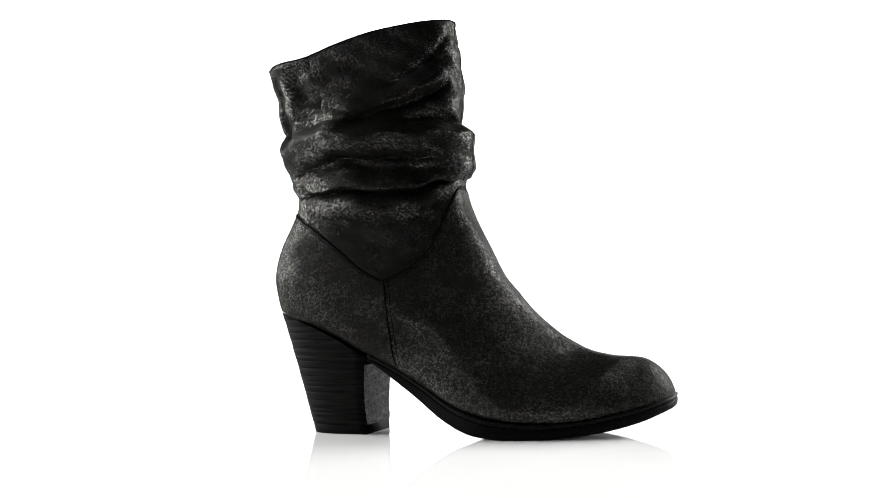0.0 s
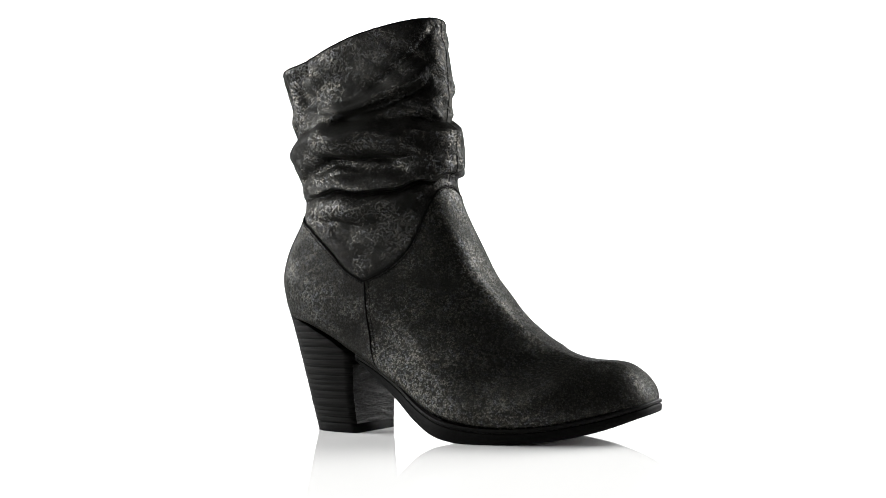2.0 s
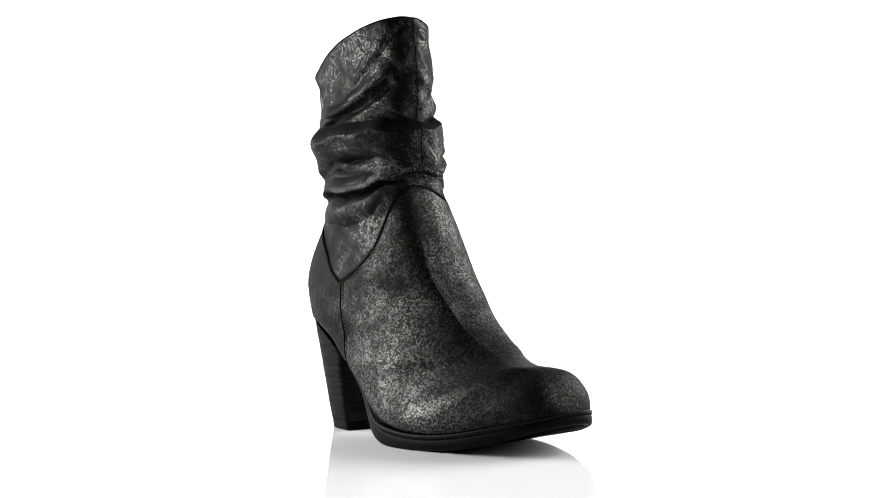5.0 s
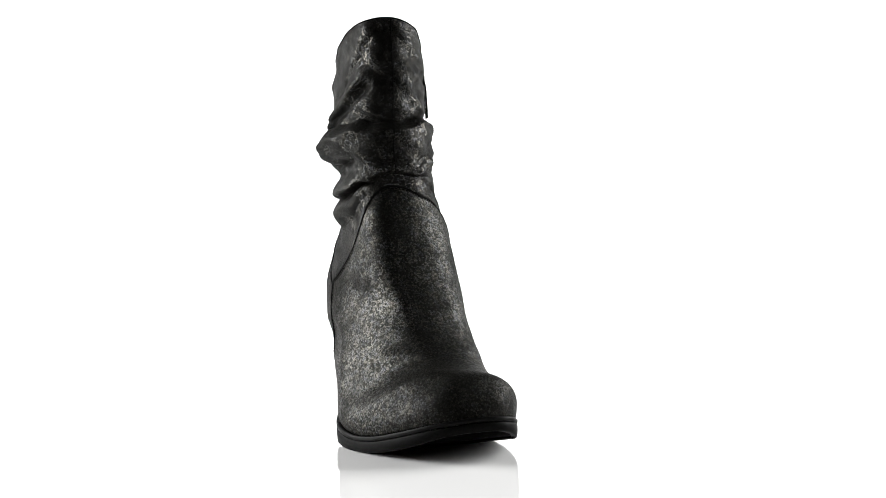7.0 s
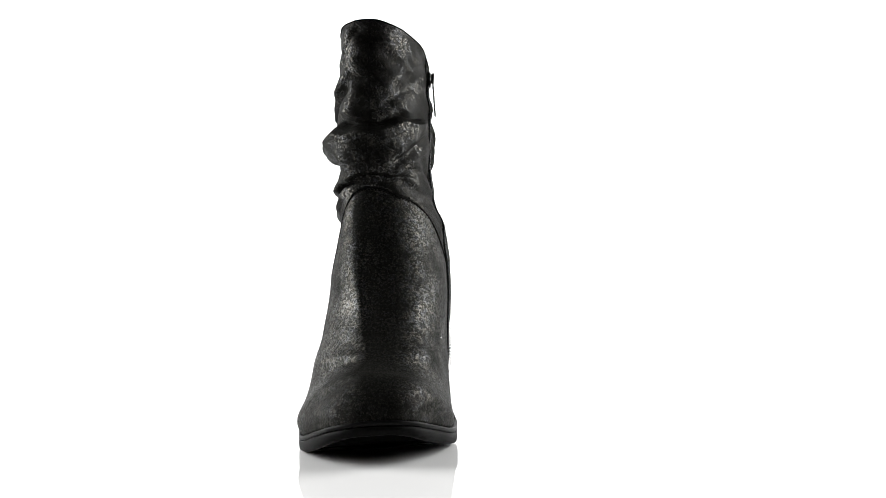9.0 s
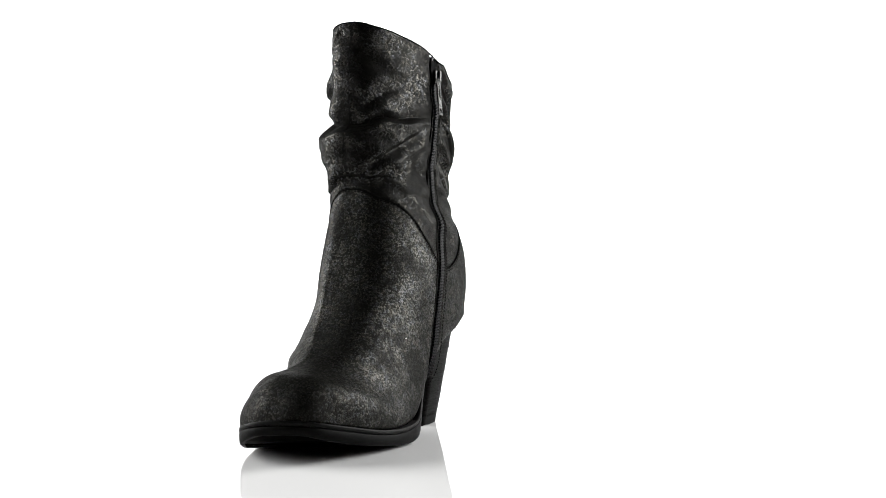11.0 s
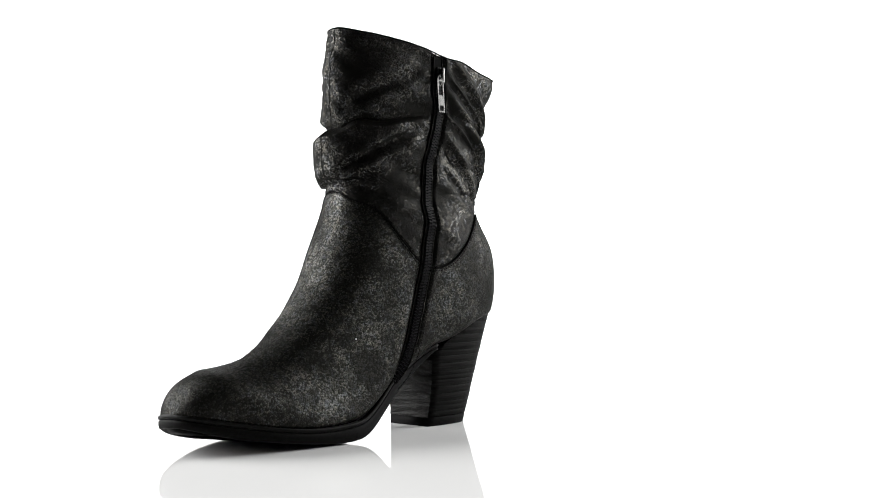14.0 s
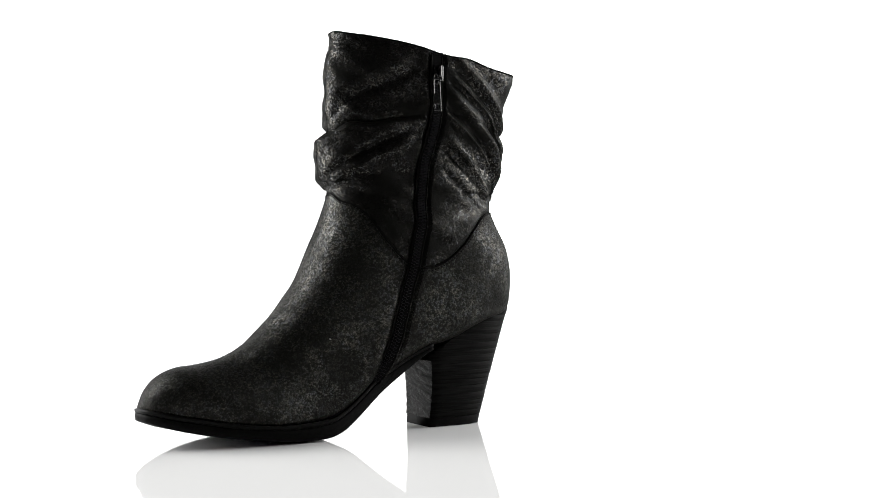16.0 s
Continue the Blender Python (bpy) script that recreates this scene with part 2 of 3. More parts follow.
# the slouch: stations round the shaft, and eleven feature lines down it, each with its height and standing out, in mm
STATIONS = (0, 0.09, 0.16, 0.25, 0.32, 0.4, 0.5, 0.58, 0.68, 0.745, 0.84, 0.92)
LINE_HEIGHTS = (
    (205, 205, 205, 207, 207, 207, 207, 207, 210, 215, 210, 206),
    (193, 194, 197, 200, 199, 196, 194.8, 197, 201, 206, 202, 195),
    (187, 188, 191, 195, 193, 190, 189.5, 191.5, 195.5, 200, 196, 189),
    (180, 180, 185, 189, 188, 185, 187, 189, 193, 193, 188, 181),
    (174, 174, 177, 183, 181, 177, 176, 177, 184, 182, 178, 174),
    (165, 163, 166, 169, 168.5, 167, 167, 167, 170, 168, 166, 165),
)
LOW_LINE_HEIGHTS = (
    (156, 155, 157, 161, 160, 159, 162, 160, 162, 160, 160, 157),
    (152.5, 150.5, 151.5, 154, 153, 154, 158, 155, 154, 152, 152, 152),
    (149, 147, 147.5, 149, 148, 150.5, 155, 150, 146, 146, 148, 148.5),
    (143, 140, 138.5, 141, 142, 148, 153, 146, 138, 138, 142, 143),
    (138, 134, 131, 129, 131, 141, 151.5, 140, 120, 120, 132, 136),
)
LINE_DEPTHS = (
    (0, -3, -4, 0.3, 0.5, 0, 0.4, 0, 0, 0, 0, 0),
    (0, -3.5, -3, 3.5, 2.5, 0.3, 0.2, 0.3, 0, 0, 0.5, 0),
    (-1, -2, -1, 7.5, 3, -1.5, -0.8, -1.8, -2, 0, -1, -1),
    (4.8, 4.5, 8, 16.5, 13, 9.5, 7.4, 5.6, 3.2, 0.3, 3, 3.6),
    (4.8, 4, 6.5, 15, 11.5, 8.8, 7.8, 6, 2.6, 0.5, 3, 3.2),
    (3.8, 1.5, 0.5, -1.5, -0.5, 4, 8, 5, 1.5, 0, 0, 2),
)
LOW_LINE_DEPTHS = (
    (2.3, 1.2, 2.5, 1.5, 2, 4.5, 6, 3, 0, 0, 1.5, 1.5),
    (1.6, 1, 3.5, 7.5, 6, 5, 2, 1, 1.5, 0.5, 1.8, 1.2),
    (-0.3, -1, -2.6, -2.5, -2.6, -2.2, 0.5, 0, 0, 0, 0, -0.3),
    (0.5, 0.5, 2.5, 5.8, 4.5, 2, 0, 0, 0.5, 0, 1, 0.5),
    (0, 0, 0, 0, 0, 0, 0, 0, 0, 0, 0, 0),
)


def folds(a, z):
    """How far the slouched leather stands out from the plain form."""
    wob = .0012 * np.sin(31 * a + 2) + .0008 * np.sin(67 * a)
    hs = [around(a, [(k, v * .001) for k, v in zip(STATIONS, row)]) + wob for row in LINE_HEIGHTS + LOW_LINE_HEIGHTS]
    ds = [around(a, [(k, v * .001) for k, v in zip(STATIONS, row)]) for row in LINE_DEPTHS + LOW_LINE_DEPTHS]
    d = np.zeros(np.broadcast(a, z).shape)
    for i in range(10):
        t = (z - hs[i + 1]) / np.maximum(hs[i] - hs[i + 1], .0008)
        inside = (t >= 0) & (t < 1)
        t = np.clip(t, 0, 1)
        mix = np.where(ds[i] > ds[i + 1], np.sin(t * np.pi / 2), 1 - np.sin((1 - t) * np.pi / 2))
        d = np.where(inside, ds[i + 1] + (ds[i] - ds[i + 1]) * mix, d)
    d = np.where(z > hs[0], ds[0] * (1 - smooth01((z - hs[0]) / .018)), d)
    band_low = hs[7]

    def ridge(line, width, size):
        return size * np.exp(-((z - line) / width) ** 2)

    outer = smooth01((a - .03) / .06) * (1 - smooth01((a - .36) / .08))
    d += ridge(band_low + .0085 + .003 * np.sin(9 * a), .0026, -.0018) * outer
    # slanting folds over the band on the outer side
    slant = around(a, [(.15, .186), (.215, .1905), (.274, .1950), (.334, .2000), (.397, .2070), (.46, .2140), (.6, .22)])
    d += ridge(slant, .0036, -.0046) * smooth01((a - .2) / .05) * (1 - smooth01((a - .40) / .06))
    d += ridge(slant + .008, .0046, .0026) * smooth01((a - .2) / .05) * (1 - smooth01((a - .39) / .07))
    d += ridge(slant + .016 + .10 * (a - .33), .0030, -.0013) * smooth01((a - .28) / .05) * (1 - smooth01((a - .46) / .04))
    d += ridge(.2 - .10 * (a - .4), .0025, .0012) * smooth01((a - .33) / .04) * (1 - smooth01((a - .46) / .04))
    # the back of the cuff is drawn in
    rim = 1 - .8 * smooth01((z - top_z(a) + .009) / .008)
    d += -.0060 * np.exp(-((a - .130) / .040) ** 2) * smooth01((z - .198) / .02) * rim
    d += .0056 * np.exp(-((a - .915) / .05) ** 2) * smooth01((z - .205) / .02)
    # an upright pleat at the back of the outer side: its fore part laps over a hollow
    up = smooth01((z - .188) / .026) * rim
    t = a - .186 + .28 * (z - .22)
    d += np.where(t > 0, .0024 * np.exp(-np.maximum(t, 0) / .035), -.0066 * np.exp(np.minimum(t, 0) / .017)) * up
    t = a - .203 + .42 * (z - .215)
    d += np.where(t > 0, .0016 * np.exp(-np.maximum(t, 0) / .02), -.0008 * np.exp(np.minimum(t, 0) / .006)) * up * (1 - smooth01((z - .222) / .008))
    low = smooth01((z - .180) / .01) * (1 - smooth01((z - .222) / .012))
    d += .0024 * np.exp(-((a - .110) / .024) ** 2) * low
    d += -.0030 * np.exp(-((a - .055) / .020) ** 2) * low
    # slanting folds behind the zip on the inner side
    back_in = smooth01((a - .765) / .03) * (1 - smooth01((a - .99) / .02))
    for lift, size, width in ((.232, -.0022, .0026), (.239, .0018, .0030), (.205, -.0032, .0034), (.214, .0030, .0045), (.186, .0020, .0030), (.179, -.0022, .0026), (.165, -.0016, .0025), (.2255, .0017, .0011), (.1995, .0019, .0012), (.2215, -.0012, .0016)):
        d += ridge(lift - .26 * (a - .77), width, size) * back_in
    # folds before the zip on the inner side
    front_in = smooth01((a - .52) / .04) * (1 - smooth01((a - .69) / .03))
    for lift, size, width in ((.208, -.0016, .004), (.219, .0012, .005), (.173, -.0022, .003), (.166, .0016, .0035)):
        d += ridge(lift + .14 * (a - .6), width, size) * front_in
    # soft unevenness
    d += .0004 * np.sin(40 * a + 170 * z) + .0003 * np.sin(23 * a * 2 - 260 * z + 1.3) + .0003 * np.sin(75 * a + 410 * z)
    return d


def shaft_point(a, z):
    """Point of the slouched shaft at turn a and height z (arrays)."""
    zs = FORM[:14, 1][::-1]
    u = np.interp(z, zs, ROWS[:14][::-1])
    p = form(u, a)
    q = form(u, a + .002)
    r = form(u, a - .002)
    t = q - r
    n = np.stack([-t[..., 1], t[..., 0]], -1)
    n /= np.linalg.norm(n, axis=-1, keepdims=True) + 1e-9
    c = np.stack([p[..., 0] + .018, p[..., 1] + .010], -1)
    n *= np.sign((n * c).sum(-1, keepdims=True))
    fade = smooth01((z - seam_z(a) - .001) / .012)
    edge = 1 - .3 * smooth01((z - top_z(a) + .006) / .006)
    d = folds(a, z) * fade * edge
    out = p.copy()
    out[..., :2] += n * d[..., None]
    out[..., 2] = z - .45 * np.maximum(d, 0) * fade
    return out


def foot_rows(a):
    """Row at which each column of the foot starts: on the seam."""
    us = np.linspace(6, 18, 481)
    pts = form(us[:, None] + 0 * a[None], a[None] + 0 * us[:, None])
    below = pts[..., 2] < seam_z(a)[None]
    return us[np.argmax(below, axis=0)]


# ---------------------------------------------------------------- the setting
def build_setting():
    r = 3.0
    fl = mesh_ob("floor", [(-r, -r, 0), (r, -r, 0), (r, r, 0), (-r, r, 0)], [(0, 1, 2, 3)], FLOOR_MAT, smooth=False)
    tagged(fl, "glossy white acrylic floor sheet", "floor", kind="structure")
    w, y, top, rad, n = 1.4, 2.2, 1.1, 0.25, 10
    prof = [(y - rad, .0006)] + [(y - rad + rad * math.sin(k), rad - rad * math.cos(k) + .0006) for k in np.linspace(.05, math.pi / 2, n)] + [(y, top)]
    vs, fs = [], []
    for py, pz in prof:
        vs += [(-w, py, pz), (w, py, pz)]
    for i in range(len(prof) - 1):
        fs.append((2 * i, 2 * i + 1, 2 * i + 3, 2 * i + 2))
    bd = mesh_ob("backdrop", vs, fs, WHITE_GLOW)
    tagged(bd, "plain white studio backdrop, made to glow by itself", "backdrop", kind="structure")


build_setting()


# ---------------------------------------------------------------- the boot
boot = new("boot")
tagged(boot, "black slouch ankle boot in foiled leather with stacked heel", "boot")


def foot_at(x, z, side):
    """Point of the foot's leather at x, z on one side (-1 outer, 1 inner)."""
    us = np.linspace(8, 30, 220)[:, None]
    aa = (np.linspace(.01, .49, 160) if side < 0 else np.linspace(.51, .99, 160))[None]
    p = form(us + 0 * aa, aa + 0 * us).reshape(-1, 3)
    i = np.argmin((p[:, 0] - x) ** 2 + (p[:, 2] - z) ** 2)
    return p[i]


def zip_line():
    """Centre line of the zip on the inner side, from top to bottom."""
    z = np.array([.2450, .2308, .2147, .1969, .1826, .1684, .1542, .1401, .1261, .1156, .1005])
    x = np.array([-.0200, -.0195, -.0187, -.0180, -.0140, -.0090, -.0065, -.0040, -.0019, .0010, .0048])
    up = []
    for zi in np.linspace(.2375, .1010, 90):
        xi = float(spline(zi, z[::-1], x[::-1]))
        aa = np.linspace(.62, .85, 240)
        p = shaft_point(aa, np.full_like(aa, zi))
        up.append(p[np.argmin(np.abs(p[:, 0] - xi))])
    z2 = np.array([.030, .0434, .0569, .074, .0913, .1005])
    x2 = np.array([.0335, .0240, .0180, .0130, .0083, .0048])
    for zi in np.linspace(.0985, .0320, 50):
        up.append(foot_at(float(spline(zi, z2, x2)), zi, 1))
    p = np.array(up)
    ker = np.hanning(11)
    ker /= ker.sum()
    return np.stack([np.convolve(np.pad(p[:, i], 5, mode="edge"), ker, "valid") for i in range(3)], 1)


def frame_of(line):
    t = np.gradient(line, axis=0)
    t /= np.linalg.norm(t, axis=1)[:, None]
    n = np.tile([0.0, 1.0, 0.0], (len(line), 1))
    n[:, 0] = .25 * np.clip((line[:, 0] + .01) / .05, -1, 1)
    n -= t * (n * t).sum(1)[:, None]
    n /= np.linalg.norm(n, axis=1)[:, None]
    return t, n, np.cross(n, t)


ZIP_PATH = zip_line()
ZIP_SINK = .0017


def sunk(p):
    """Press the leather in where the zip runs."""
    line = ZIP_PATH
    _, n, _ = frame_of(line)
    flat = p.reshape(-1, 3)
    near = np.flatnonzero((flat[:, 1] > .0) & (flat[:, 0] > -.035) & (flat[:, 0] < .045))
    for part in np.array_split(near, max(1, len(near) // 4000)):
        d2 = ((flat[part][:, None] - line[None]) ** 2).sum(-1)
        k = d2.argmin(1)
        d = np.sqrt(d2[np.arange(len(part)), k])
        flat[part] -= n[k] * (ZIP_SINK * 1.25 * (1 - smooth01((d - .0034) / .0036)))[:, None]
    return flat.reshape(p.shape)


def build_upper():
    na, nu = 560, 330
    a = np.arange(na) / na
    u0 = foot_rows(a)
    k = np.linspace(0, 1, nu) ** 1.0
    u = u0[None] + (len(FORM) - 1 - u0[None]) * k[:, None]
    p = sunk(form(u, a[None] + 0 * u))
    faces = grid_faces(nu, na)
    # split along the side seams into the vamp and the counter
    fc = p.reshape(-1, 3)[faces].mean(1)
    seam_x = np.where(fc[:, 1] < -.005, .0038 + .08 * np.clip(.094 - fc[:, 2], 0, 1), -.002 + .45 * np.clip(.1 - fc[:, 2], 0, 1) + .006)
    front = fc[:, 0] > seam_x
    flat = p.reshape(-1, 3)
    for name, keep, hide, label in (("vamp", front, LEATHER, "black crackled foil leather"), ("heel_counter", ~front, COUNTER_LEATHER, "black crackled leather with less foil")):
        f = faces[keep]
        ids, inv = np.unique(f, return_inverse=True)
        mesh_ob(name, flat[ids], inv.reshape(-1, 4), hide, boot, label)


def build_shaft():
    na, nz = 640, 420
    a = np.arange(na) / na
    k = np.linspace(0, 1, nz)[:, None]
    lo, hi = seam_z(a)[None] - .003, top_z(a)[None]
    z = lo + (hi - lo) * k
    p = shaft_point(a[None] + 0 * z, z)
    # tuck the lower edge under the seam
    tuck = .0008 * (1 - smooth01((z - seam_z(a)[None]) / .002))
    c = np.stack([p[..., 0] + .018, p[..., 1] + .010], -1)
    c /= np.linalg.norm(c, axis=-1, keepdims=True)
    p[..., :2] -= c * tuck[..., None]
    p = sunk(p)
    mesh_ob("shaft", p.reshape(-1, 3), grid_faces(nz, na)[:, ::-1], SHAFT_LEATHER, boot, "soft black foiled leather gathered in slouch folds")
    # lining: the inner wall, joined at the upper edge
    top = p[-1]
    rows = []
    for d, dz in ((0, 0), (.0004, .0006), (.0012, .0007), (.0018, 0), (.0020, -.003)):
        q = top.copy()
        q[:, :2] -= c[-1] * d
        q[:, 2] += dz
        rows.append(q)
    mesh_ob("lining", np.concatenate(rows), grid_faces(len(rows), na)[:, ::-1], LINING, boot, "black textile lining and bound upper edge")


def build_binding():
    a = np.linspace(0, 1, 500)
    top = shaft_point(a, top_z(a))
    mesh_ob("top_binding", *tube(top, .0005, 6), THREAD, boot, "thin black bound edge")


def stitches(path, out, gap=.0022, length=.0014, r=.00028):
    """Short thread stitches along a path, lying on the leather."""
    seg = np.linalg.norm(np.diff(path, axis=0), axis=1)
    s = np.concatenate([[0], np.cumsum(seg)])
    parts = []
    for d in np.arange(0, s[-1] - length, gap):
        q = np.array([[np.interp(d + e * length, s, path[:, i]) for i in range(3)] for e in (0, .5, 1)])
        o = np.array([np.interp(d, s, out[:, i]) for i in range(3)])
        q[1] += o * .0002
        parts.append(tube(q, r, 4))
    return join(parts)


def out_dir(p):
    c = np.array([p[..., 0] * 0.2 + .003, p[..., 1] + .008, 0 * p[..., 2]])
    c = np.moveaxis(c, 0, -1)
    return c / (np.linalg.norm(c, axis=-1, keepdims=True) + 1e-9)


def build_seams():
    a = np.linspace(0, 1, 400)
    u = foot_rows(a)
    yoke = form(u, a)
    o = out_dir(yoke)
    mesh_ob("yoke_seam", *tube(yoke + o * .0001, .0004, 6), THREAD, boot, "dark turned seam edge")
    low = form(u + .10, a)
    mesh_ob("yoke_stitching", *stitches(low, o), THREAD, boot)
    # outer side seam, two stitched rows
    zz = np.linspace(.094, .042, 26)
    for dx, nm in ((0, "side_seam"), (.0028, "side_stitching")):
        pts = np.array([foot_at(.0038 + dx + .09 * (.094 - z) + .4 * max(0, .06 - z) ** 1.3, z, -1) for z in zz])
        ker = np.ones(5) / 5
        sm = np.stack([np.convolve(np.pad(pts[:, i], 2, mode="edge"), ker, "valid") for i in range(3)], 1)
        if dx == 0:
            mesh_ob(nm, *tube(sm, .0006, 6), THREAD, boot, "dark seam")
        else:
            mesh_ob(nm, *stitches(sm, out_dir(sm)), THREAD, boot)
    # front seam of the shaft
    z = np.linspace(.2518, .154, 220)
    fr = shaft_point(np.full_like(z, .5), z)
    fr[:, 0] -= .00002
    mesh_ob("front_seam", *tube(fr, .0003, 6), THREAD, boot, "dark butted seam")
    z = np.linspace(.2295, .138, 200)
    bk = shaft_point(np.full_like(z, .0), z)
    mesh_ob("back_seam", *tube(bk, .0003, 6), THREAD, boot, "dark butted seam")


def sole_outline(n=120, grow=.0012):
    """Outline of the sole in plan, from the heel's breast round the toe: x, y."""
    us = np.linspace(18.3, len(FORM) - 1, n)
    yo, yi = spline(us, ROWS, FORM[:, 4]), spline(us, ROWS, FORM[:, 5])
    bx = spline(us, ROWS, FORM[:, 0])
    bz = spline(us, ROWS, FORM[:, 1])
    waist = smooth01((bx - .0) / .07)
    yo = yo * (.80 + .20 * waist) - grow * waist
    yi = yi * (.66 + .34 * waist) + grow * waist
    end = smooth01((bx - .162) / .007)
    return bx + grow * end, bz, yo, yi


def build_sole():
    x, zt, yo, yi = sole_outline()
    bx = np.array([-.030, -.0176, .0001, .0175, .0381, .0518, .0650, .0780, .0950, .1120, .1323, .1551, .1691])
    bz = np.array([.0525, .0470, .0350, .0232, .0097, .0040, .0014, .0006, .0012, .0026, .0052, .0105, .0150])
    zb = spline(x, bx, bz)
    zt = zt + .0012
    for name, z0, z1, inset, mat, label in (("welt", zt - .0026, zt, 0.0, WELT, "dark grey-black welt strip"),
                                            ("outsole", zb, zt - .00265, .0001, RUBBER, "black rubber outsole")):
        rows = []
        for f, ins in ((0, .0035), (0, .0012), (.12, .0003), (.5, 0), (.88, 0), (1, .0005), (1, .004)):
            z = z0 + (z1 - z0) * f
            rows.append((z, ins + inset))
        n = len(x)
        ring_rows = []
        for z, ins in rows:
            o = np.stack([x - ins * smooth01((x - .15) / .02), np.minimum(yo + ins, (yo + yi) / 2 - .0003), z], 1)
            i = np.stack([x - ins * smooth01((x - .15) / .02), np.maximum(yi - ins, (yo + yi) / 2 + .0003), z], 1)
            ring_rows.append(np.concatenate([o, i[::-1]]))
        m = 2 * n
        v = canted(np.concatenate(ring_rows))
        f = [tuple(q) for q in grid_faces(len(rows), m)]
        for base, flip in ((0, False), ((len(rows) - 1) * m, True)):
            for j in range(n - 1):
                q = (base + j, base + j + 1, base + m - 2 - j, base + m - 1 - j)
                f.append(q[::-1] if flip else q)
        mesh_ob(name, v, f, mat, boot, label)


def heel_ring(z, n=64):
    """Outline of the heel at height z: flat breast, round back."""
    k = z / .074
    back = -.0545 - .0215 * k + .0028 * k * (1 - k)
    breast = -.0135 - .0015 * math.sin(math.pi * min(1, k * 1.6))
    limit = float(np.interp(z, (.042, .043, .0485, .0585, .067, .0715, .076), (.01, -.0095, -.015, -.031, -.049, -.062, -.072)))
    yo = -.0345 - .0075 * k
    yi = .0040 + .0120 * k
    yc, h = (yo + yi) / 2, (yi - yo) / 2
    pts = []
    for j in range(n):
        t = math.pi * (j / (n - 1)) - math.pi / 2
        c, s = math.cos(t), math.sin(t)
        x = breast - (breast - back) * (max(c, 0) ** .72)
        y = h * math.copysign(abs(s) ** .78, s)
        if x > limit:
            far = min(1.0, (breast - limit) / (breast - back)) ** (1 / .72)
            most = h * max(0.0, 1 - far * far) ** .39
            x, y = limit, max(-most, min(most, y))
        pts.append((x, yc + y, z))
    return np.array(pts)


def build_heel():
    heel = mesh_ob("heel", *heel_block(0.0058, .0415, -.0006), HEEL, boot, "tall stacked block heel, black")
    z, j = .0062, 0
    rng = random.Random(4)
    while z < .0705:
        t = .0040 + rng.uniform(-.0016, .0014)
        v, f = heel_block(z + .00002, z + t - .00002, rng.uniform(-.00006, .00012))
        mesh_ob("heel_layer", v, f, HEEL, heel)
        z += t
    zs = np.linspace(.0058, .0425, 60)
    rows = []
    for z in zs:
        r = heel_ring(z)
        a, b = r[0], r[-1]
        rows.append([np.array([a[0] + .0007 + .00012 * math.sin(z * 1150 + 3 * f + 1.5 * math.sin(9 * f)), a[1] + (b[1] - a[1]) * f, z]) for f in np.linspace(.02, .98, 14)])
    mesh_ob("heel_breast", np.concatenate(rows), grid_faces(len(zs), 14, False), SCUFFED, heel, "scuffed black leather heel breast")
    mesh_ob("top_lift", *heel_block(0.0, .0056, -.0001), RUBBER, heel, "black rubber heel tip")


def heel_block(z0, z1, grow):
    rows = []
    e = min(.00013, (z1 - z0) * .2)
    for z, g in ((z0, grow - e), (z0 + e, grow), (z1 - e, grow), (z1, grow - e)):
        r = heel_ring(z)
        c = r.mean(0)
        d = r - c
        d /= np.linalg.norm(d, axis=1)[:, None]
        r = r + d * g
        r[:, 2] = z
        rows.append(r)
    n = len(rows[0])
    f = [tuple(q) for q in grid_faces(4, n)]
    f.append(tuple(range(n))[::-1])
    f.append(tuple(range(3 * n, 4 * n)))
    return np.concatenate(rows), f


# ---------------------------------------------------------------- the zip
def box(c, t, n, s, lt, ln, ls):
    v = [c + t * lt * i + n * ln * j + s * ls * k for i in (-.5, .5) for j in (-.5, .5) for k in (-.5, .5)]
    return np.array(v), [(0, 1, 3, 2), (4, 6, 7, 5), (0, 4, 5, 1), (2, 3, 7, 6), (0, 2, 6, 4), (1, 5, 7, 3)]


def strip(line, n, s, w0, w1, lift, thick):
    """A flat band that runs along the line between the offsets w0 and w1."""
    rows = []
    for w, l in ((w0, lift - thick), (w0, lift), (w1, lift), (w1, lift - thick)):
        rows.append(line + s * w + n * l)
    v = np.concatenate(rows)
    m = len(line)
    f = []
    for r in range(4):
        q = (r + 1) % 4
        for i in range(m - 1):
            f.append((r * m + i, r * m + i + 1, q * m + i + 1, q * m + i))
    return v, f


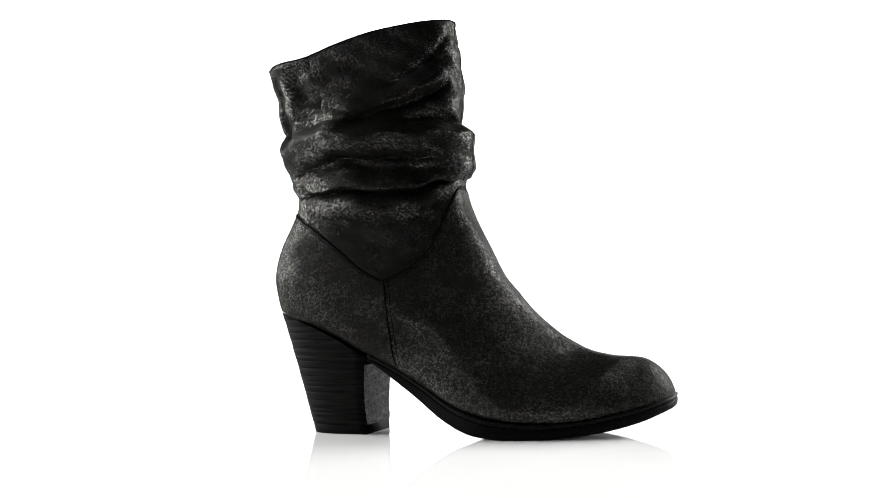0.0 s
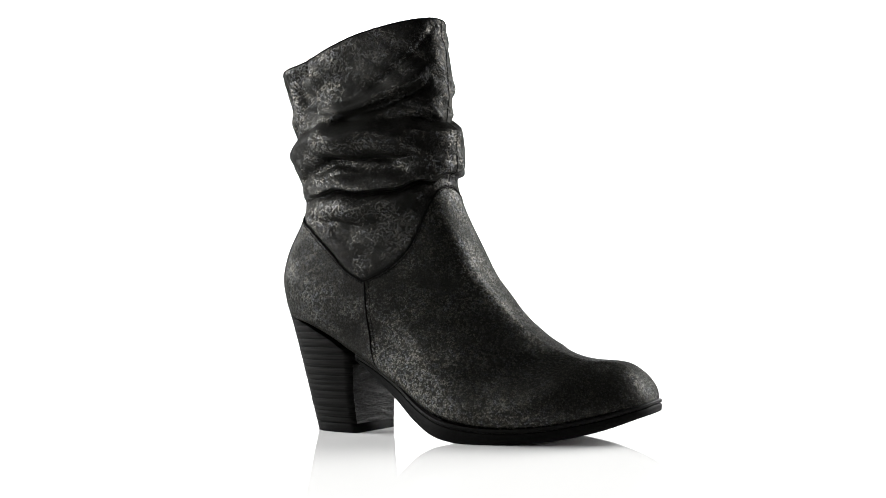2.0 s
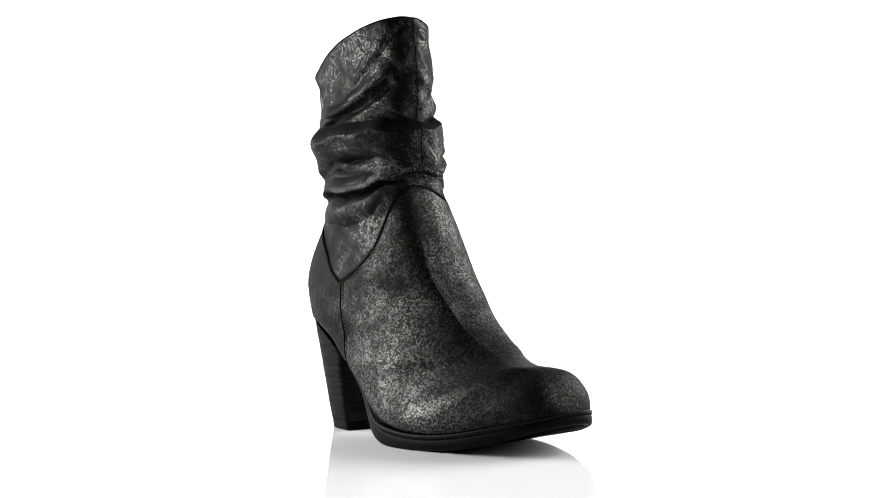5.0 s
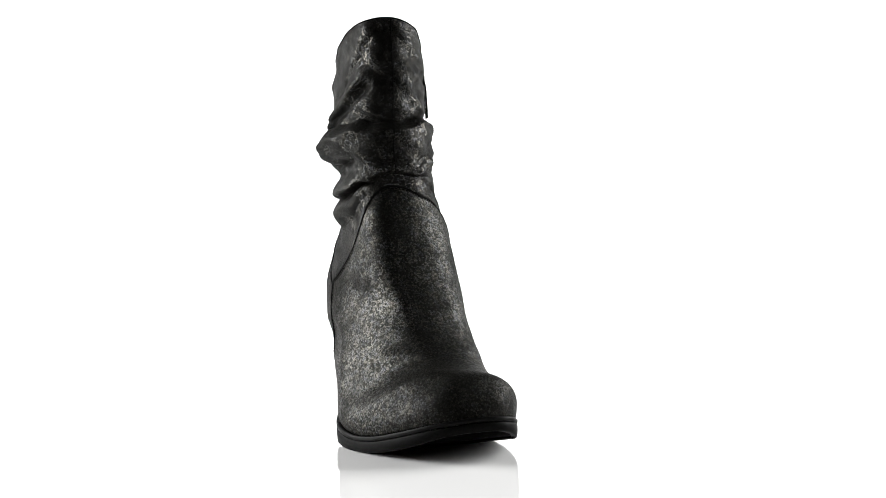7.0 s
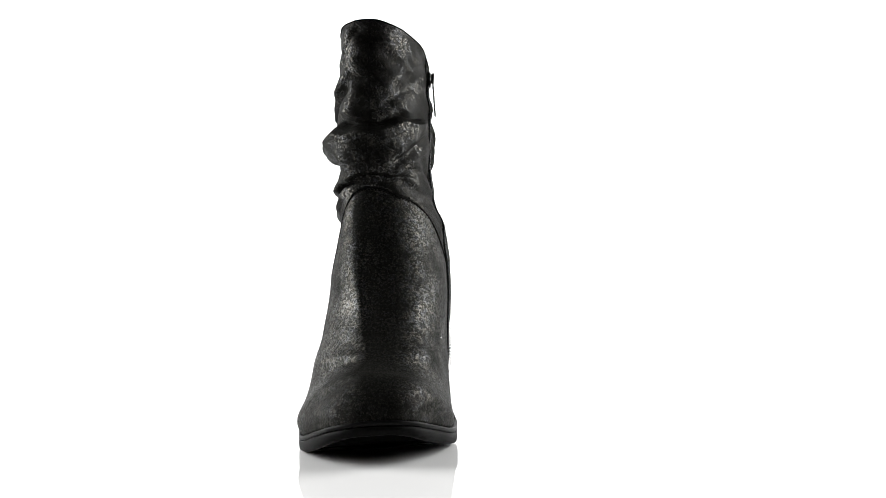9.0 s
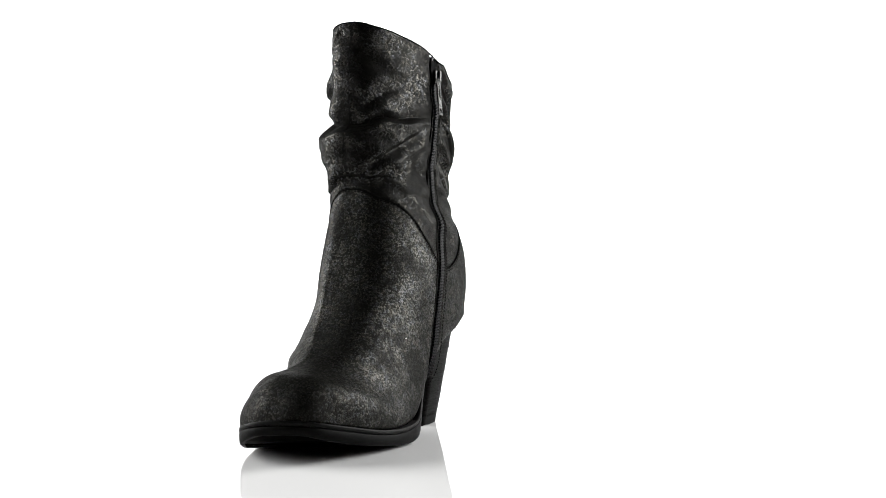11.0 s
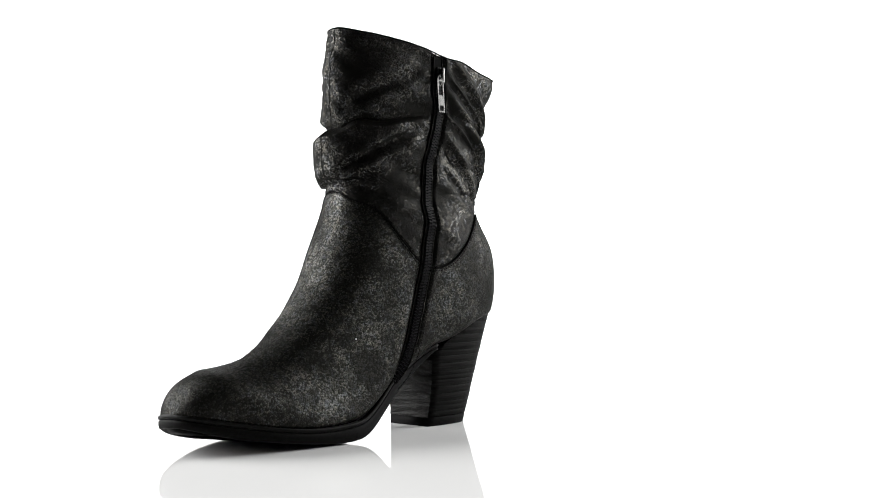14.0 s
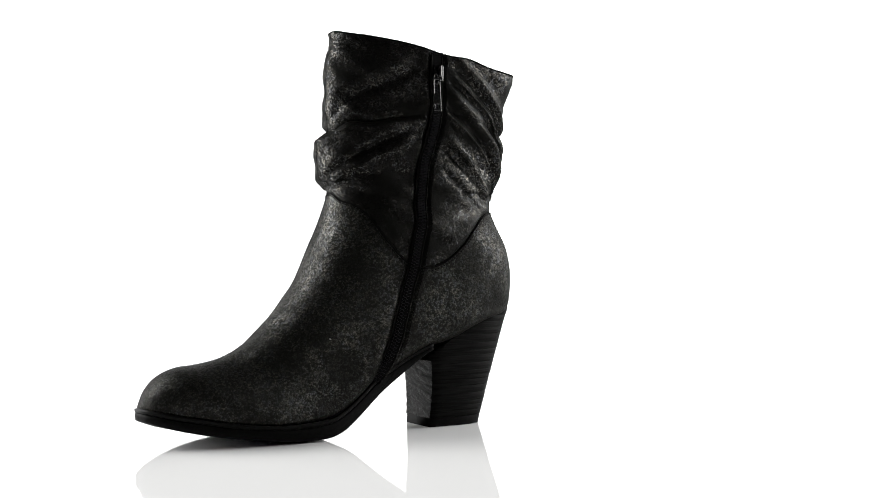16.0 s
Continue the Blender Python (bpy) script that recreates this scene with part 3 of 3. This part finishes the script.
def build_zip():
    t, n, s = frame_of(ZIP_PATH)
    line = ZIP_PATH - n * ZIP_SINK
    zipper = mesh_ob("zipper", *strip(line, n, s, -.0031, .0031, .0008, .0030), TAPE, boot, "black zip with nickel puller", smooth=False)
    for w, nm in ((-.0037, "zip_lip"), (.0037, "zip_lip")):
        mesh_ob(nm, *tube(line + s * w + n * .0008, .0006, 8), SHAFT_LEATHER, zipper)
    for w in (-.0066, .0066):
        mesh_ob("zip_stitching", *stitches(line + s * w + n * (ZIP_SINK + .0002), n), THREAD, zipper)
    seg = np.concatenate([[0], np.cumsum(np.linalg.norm(np.diff(line, axis=0), axis=1))])

    def at(d, arr):
        return np.array([np.interp(d, seg, arr[:, i]) for i in range(3)])
    for side in (-1, 1):
        parts = []
        for d in np.arange(.012, seg[-1] - .002, .0019):
            dd = d + (.00095 if side > 0 else 0)
            parts.append(box(at(dd, line) + at(dd, n) * .0018 + at(dd, s) * side * .0011, at(dd, t), at(dd, n), at(dd, s), .0011, .0014, .0024))
        v, f = join(parts)
        mesh_ob("zip_teeth", v, f, TEETH, zipper, "dark metal zip teeth", smooth=False, kind="stuff")
    # slider and hanging puller
    c = at(.012, line)
    tt_, nn, ss = at(.012, t), at(.012, n), at(.012, s)
    slider = mesh_ob("slider", *join([box(c + nn * .0032, tt_, nn, ss, .0100, .0026, .0068), box(c + nn * .0056 - tt_ * .001, tt_, nn, ss, .0075, .0022, .0026)]), STEEL, zipper, "nickel zip slider", smooth=False)
    bev = slider.modifiers.new("bevel", "BEVEL")
    bev.width, bev.segments = .0008, 2
    top = c + nn * .0058 + tt_ * .001 + np.array([.0028, 0, 0])
    down = np.array([0.0, 0.05, -1.0])
    down /= np.linalg.norm(down)
    side = np.cross(down, nn)
    side /= np.linalg.norm(side)
    ring = [top + down * .003 + side * .0016 * math.cos(q) + down * .0034 * math.sin(q) for q in np.linspace(0, 2 * math.pi, 25)]
    mesh_ob("pull_ring", *tube(ring, .0005, 6), STEEL, zipper)
    bars = [(.0075, .0115, -.00215, .0012), (.0075, .0115, .00215, .0012), (.0028, .0016, 0, .0055), (.0158, .0070, 0, .0055),
            (.0206, .0034, -.00215, .0012), (.0206, .0034, .00215, .0012), (.0229, .0014, 0, .0055)]
    tab = mesh_ob("pull_tab", *join([box(top + down * d + side * o, down, nn, side, ln, .0011, wd) for d, ln, o, wd in bars]), STEEL, zipper, "nickel pull tab with a slotted eye", smooth=False)
    bev = tab.modifiers.new("bevel", "BEVEL")
    bev.width, bev.segments = .0003, 2
    # loose ends of the tape above the edge
    c0 = line[0]
    rng = random.Random(9)
    for w in (-.0030, .0034):
        threads = []
        for k in range(6):
            b = c0 + s[0] * (w + (k - 2.5) * .0006) - np.array([0, 0, .001])
            lean = np.array([rng.uniform(-.0022, .0022), rng.uniform(-.0004, .0024), rng.uniform(.0018, .0042)])
            bow = np.array([rng.uniform(-.0012, .0012), .0006, .0006])
            threads.append(tube([b + lean * q + bow * 4 * q * (1 - q) for q in np.linspace(0, 1, 6)], .00032, 5))
        mesh_ob("tape_end", *join(threads), TAPE, zipper, "frayed black tape end")


build_upper()
build_shaft()
build_binding()
build_seams()
build_sole()
build_heel()
build_zip()


def build_speck():
    c, r = foot_at(.060, .059, 1) + np.array([.0004, .0005, .0002]), .0006
    v = [c + np.array(d) * r for d in ((1, 0, 0), (-1, 0, 0), (0, 1, 0), (0, -1, 0), (0, 0, .7), (0, 0, -.7))]
    f = [(0, 2, 4), (2, 1, 4), (1, 3, 4), (3, 0, 4), (2, 0, 5), (1, 2, 5), (3, 1, 5), (0, 3, 5)]
    mesh_ob("speck", v, f, CHALK, boot, "tiny white speck on the leather")


build_speck()


def build_pale_line():
    """A short pale line where the counter meets the heel."""
    ends = [foot_at(x, z, -1) + np.array([-.0004, -.0006, 0]) for x, z in ((-.0738, .0764), (-.0707, .0757), (-.0672, .0746))]
    mesh_ob("thread_end", *tube(ends, .0003, 5), CHALK, boot, "pale loose thread end above the heel")


build_pale_line()


# ---------------------------------------------------------------- what moves
def motions():
    walk(boot, [(t / 2, pose(0, 0, 0, 0, 0, turn_at(t / 2))) for t in range(33)])


motions()
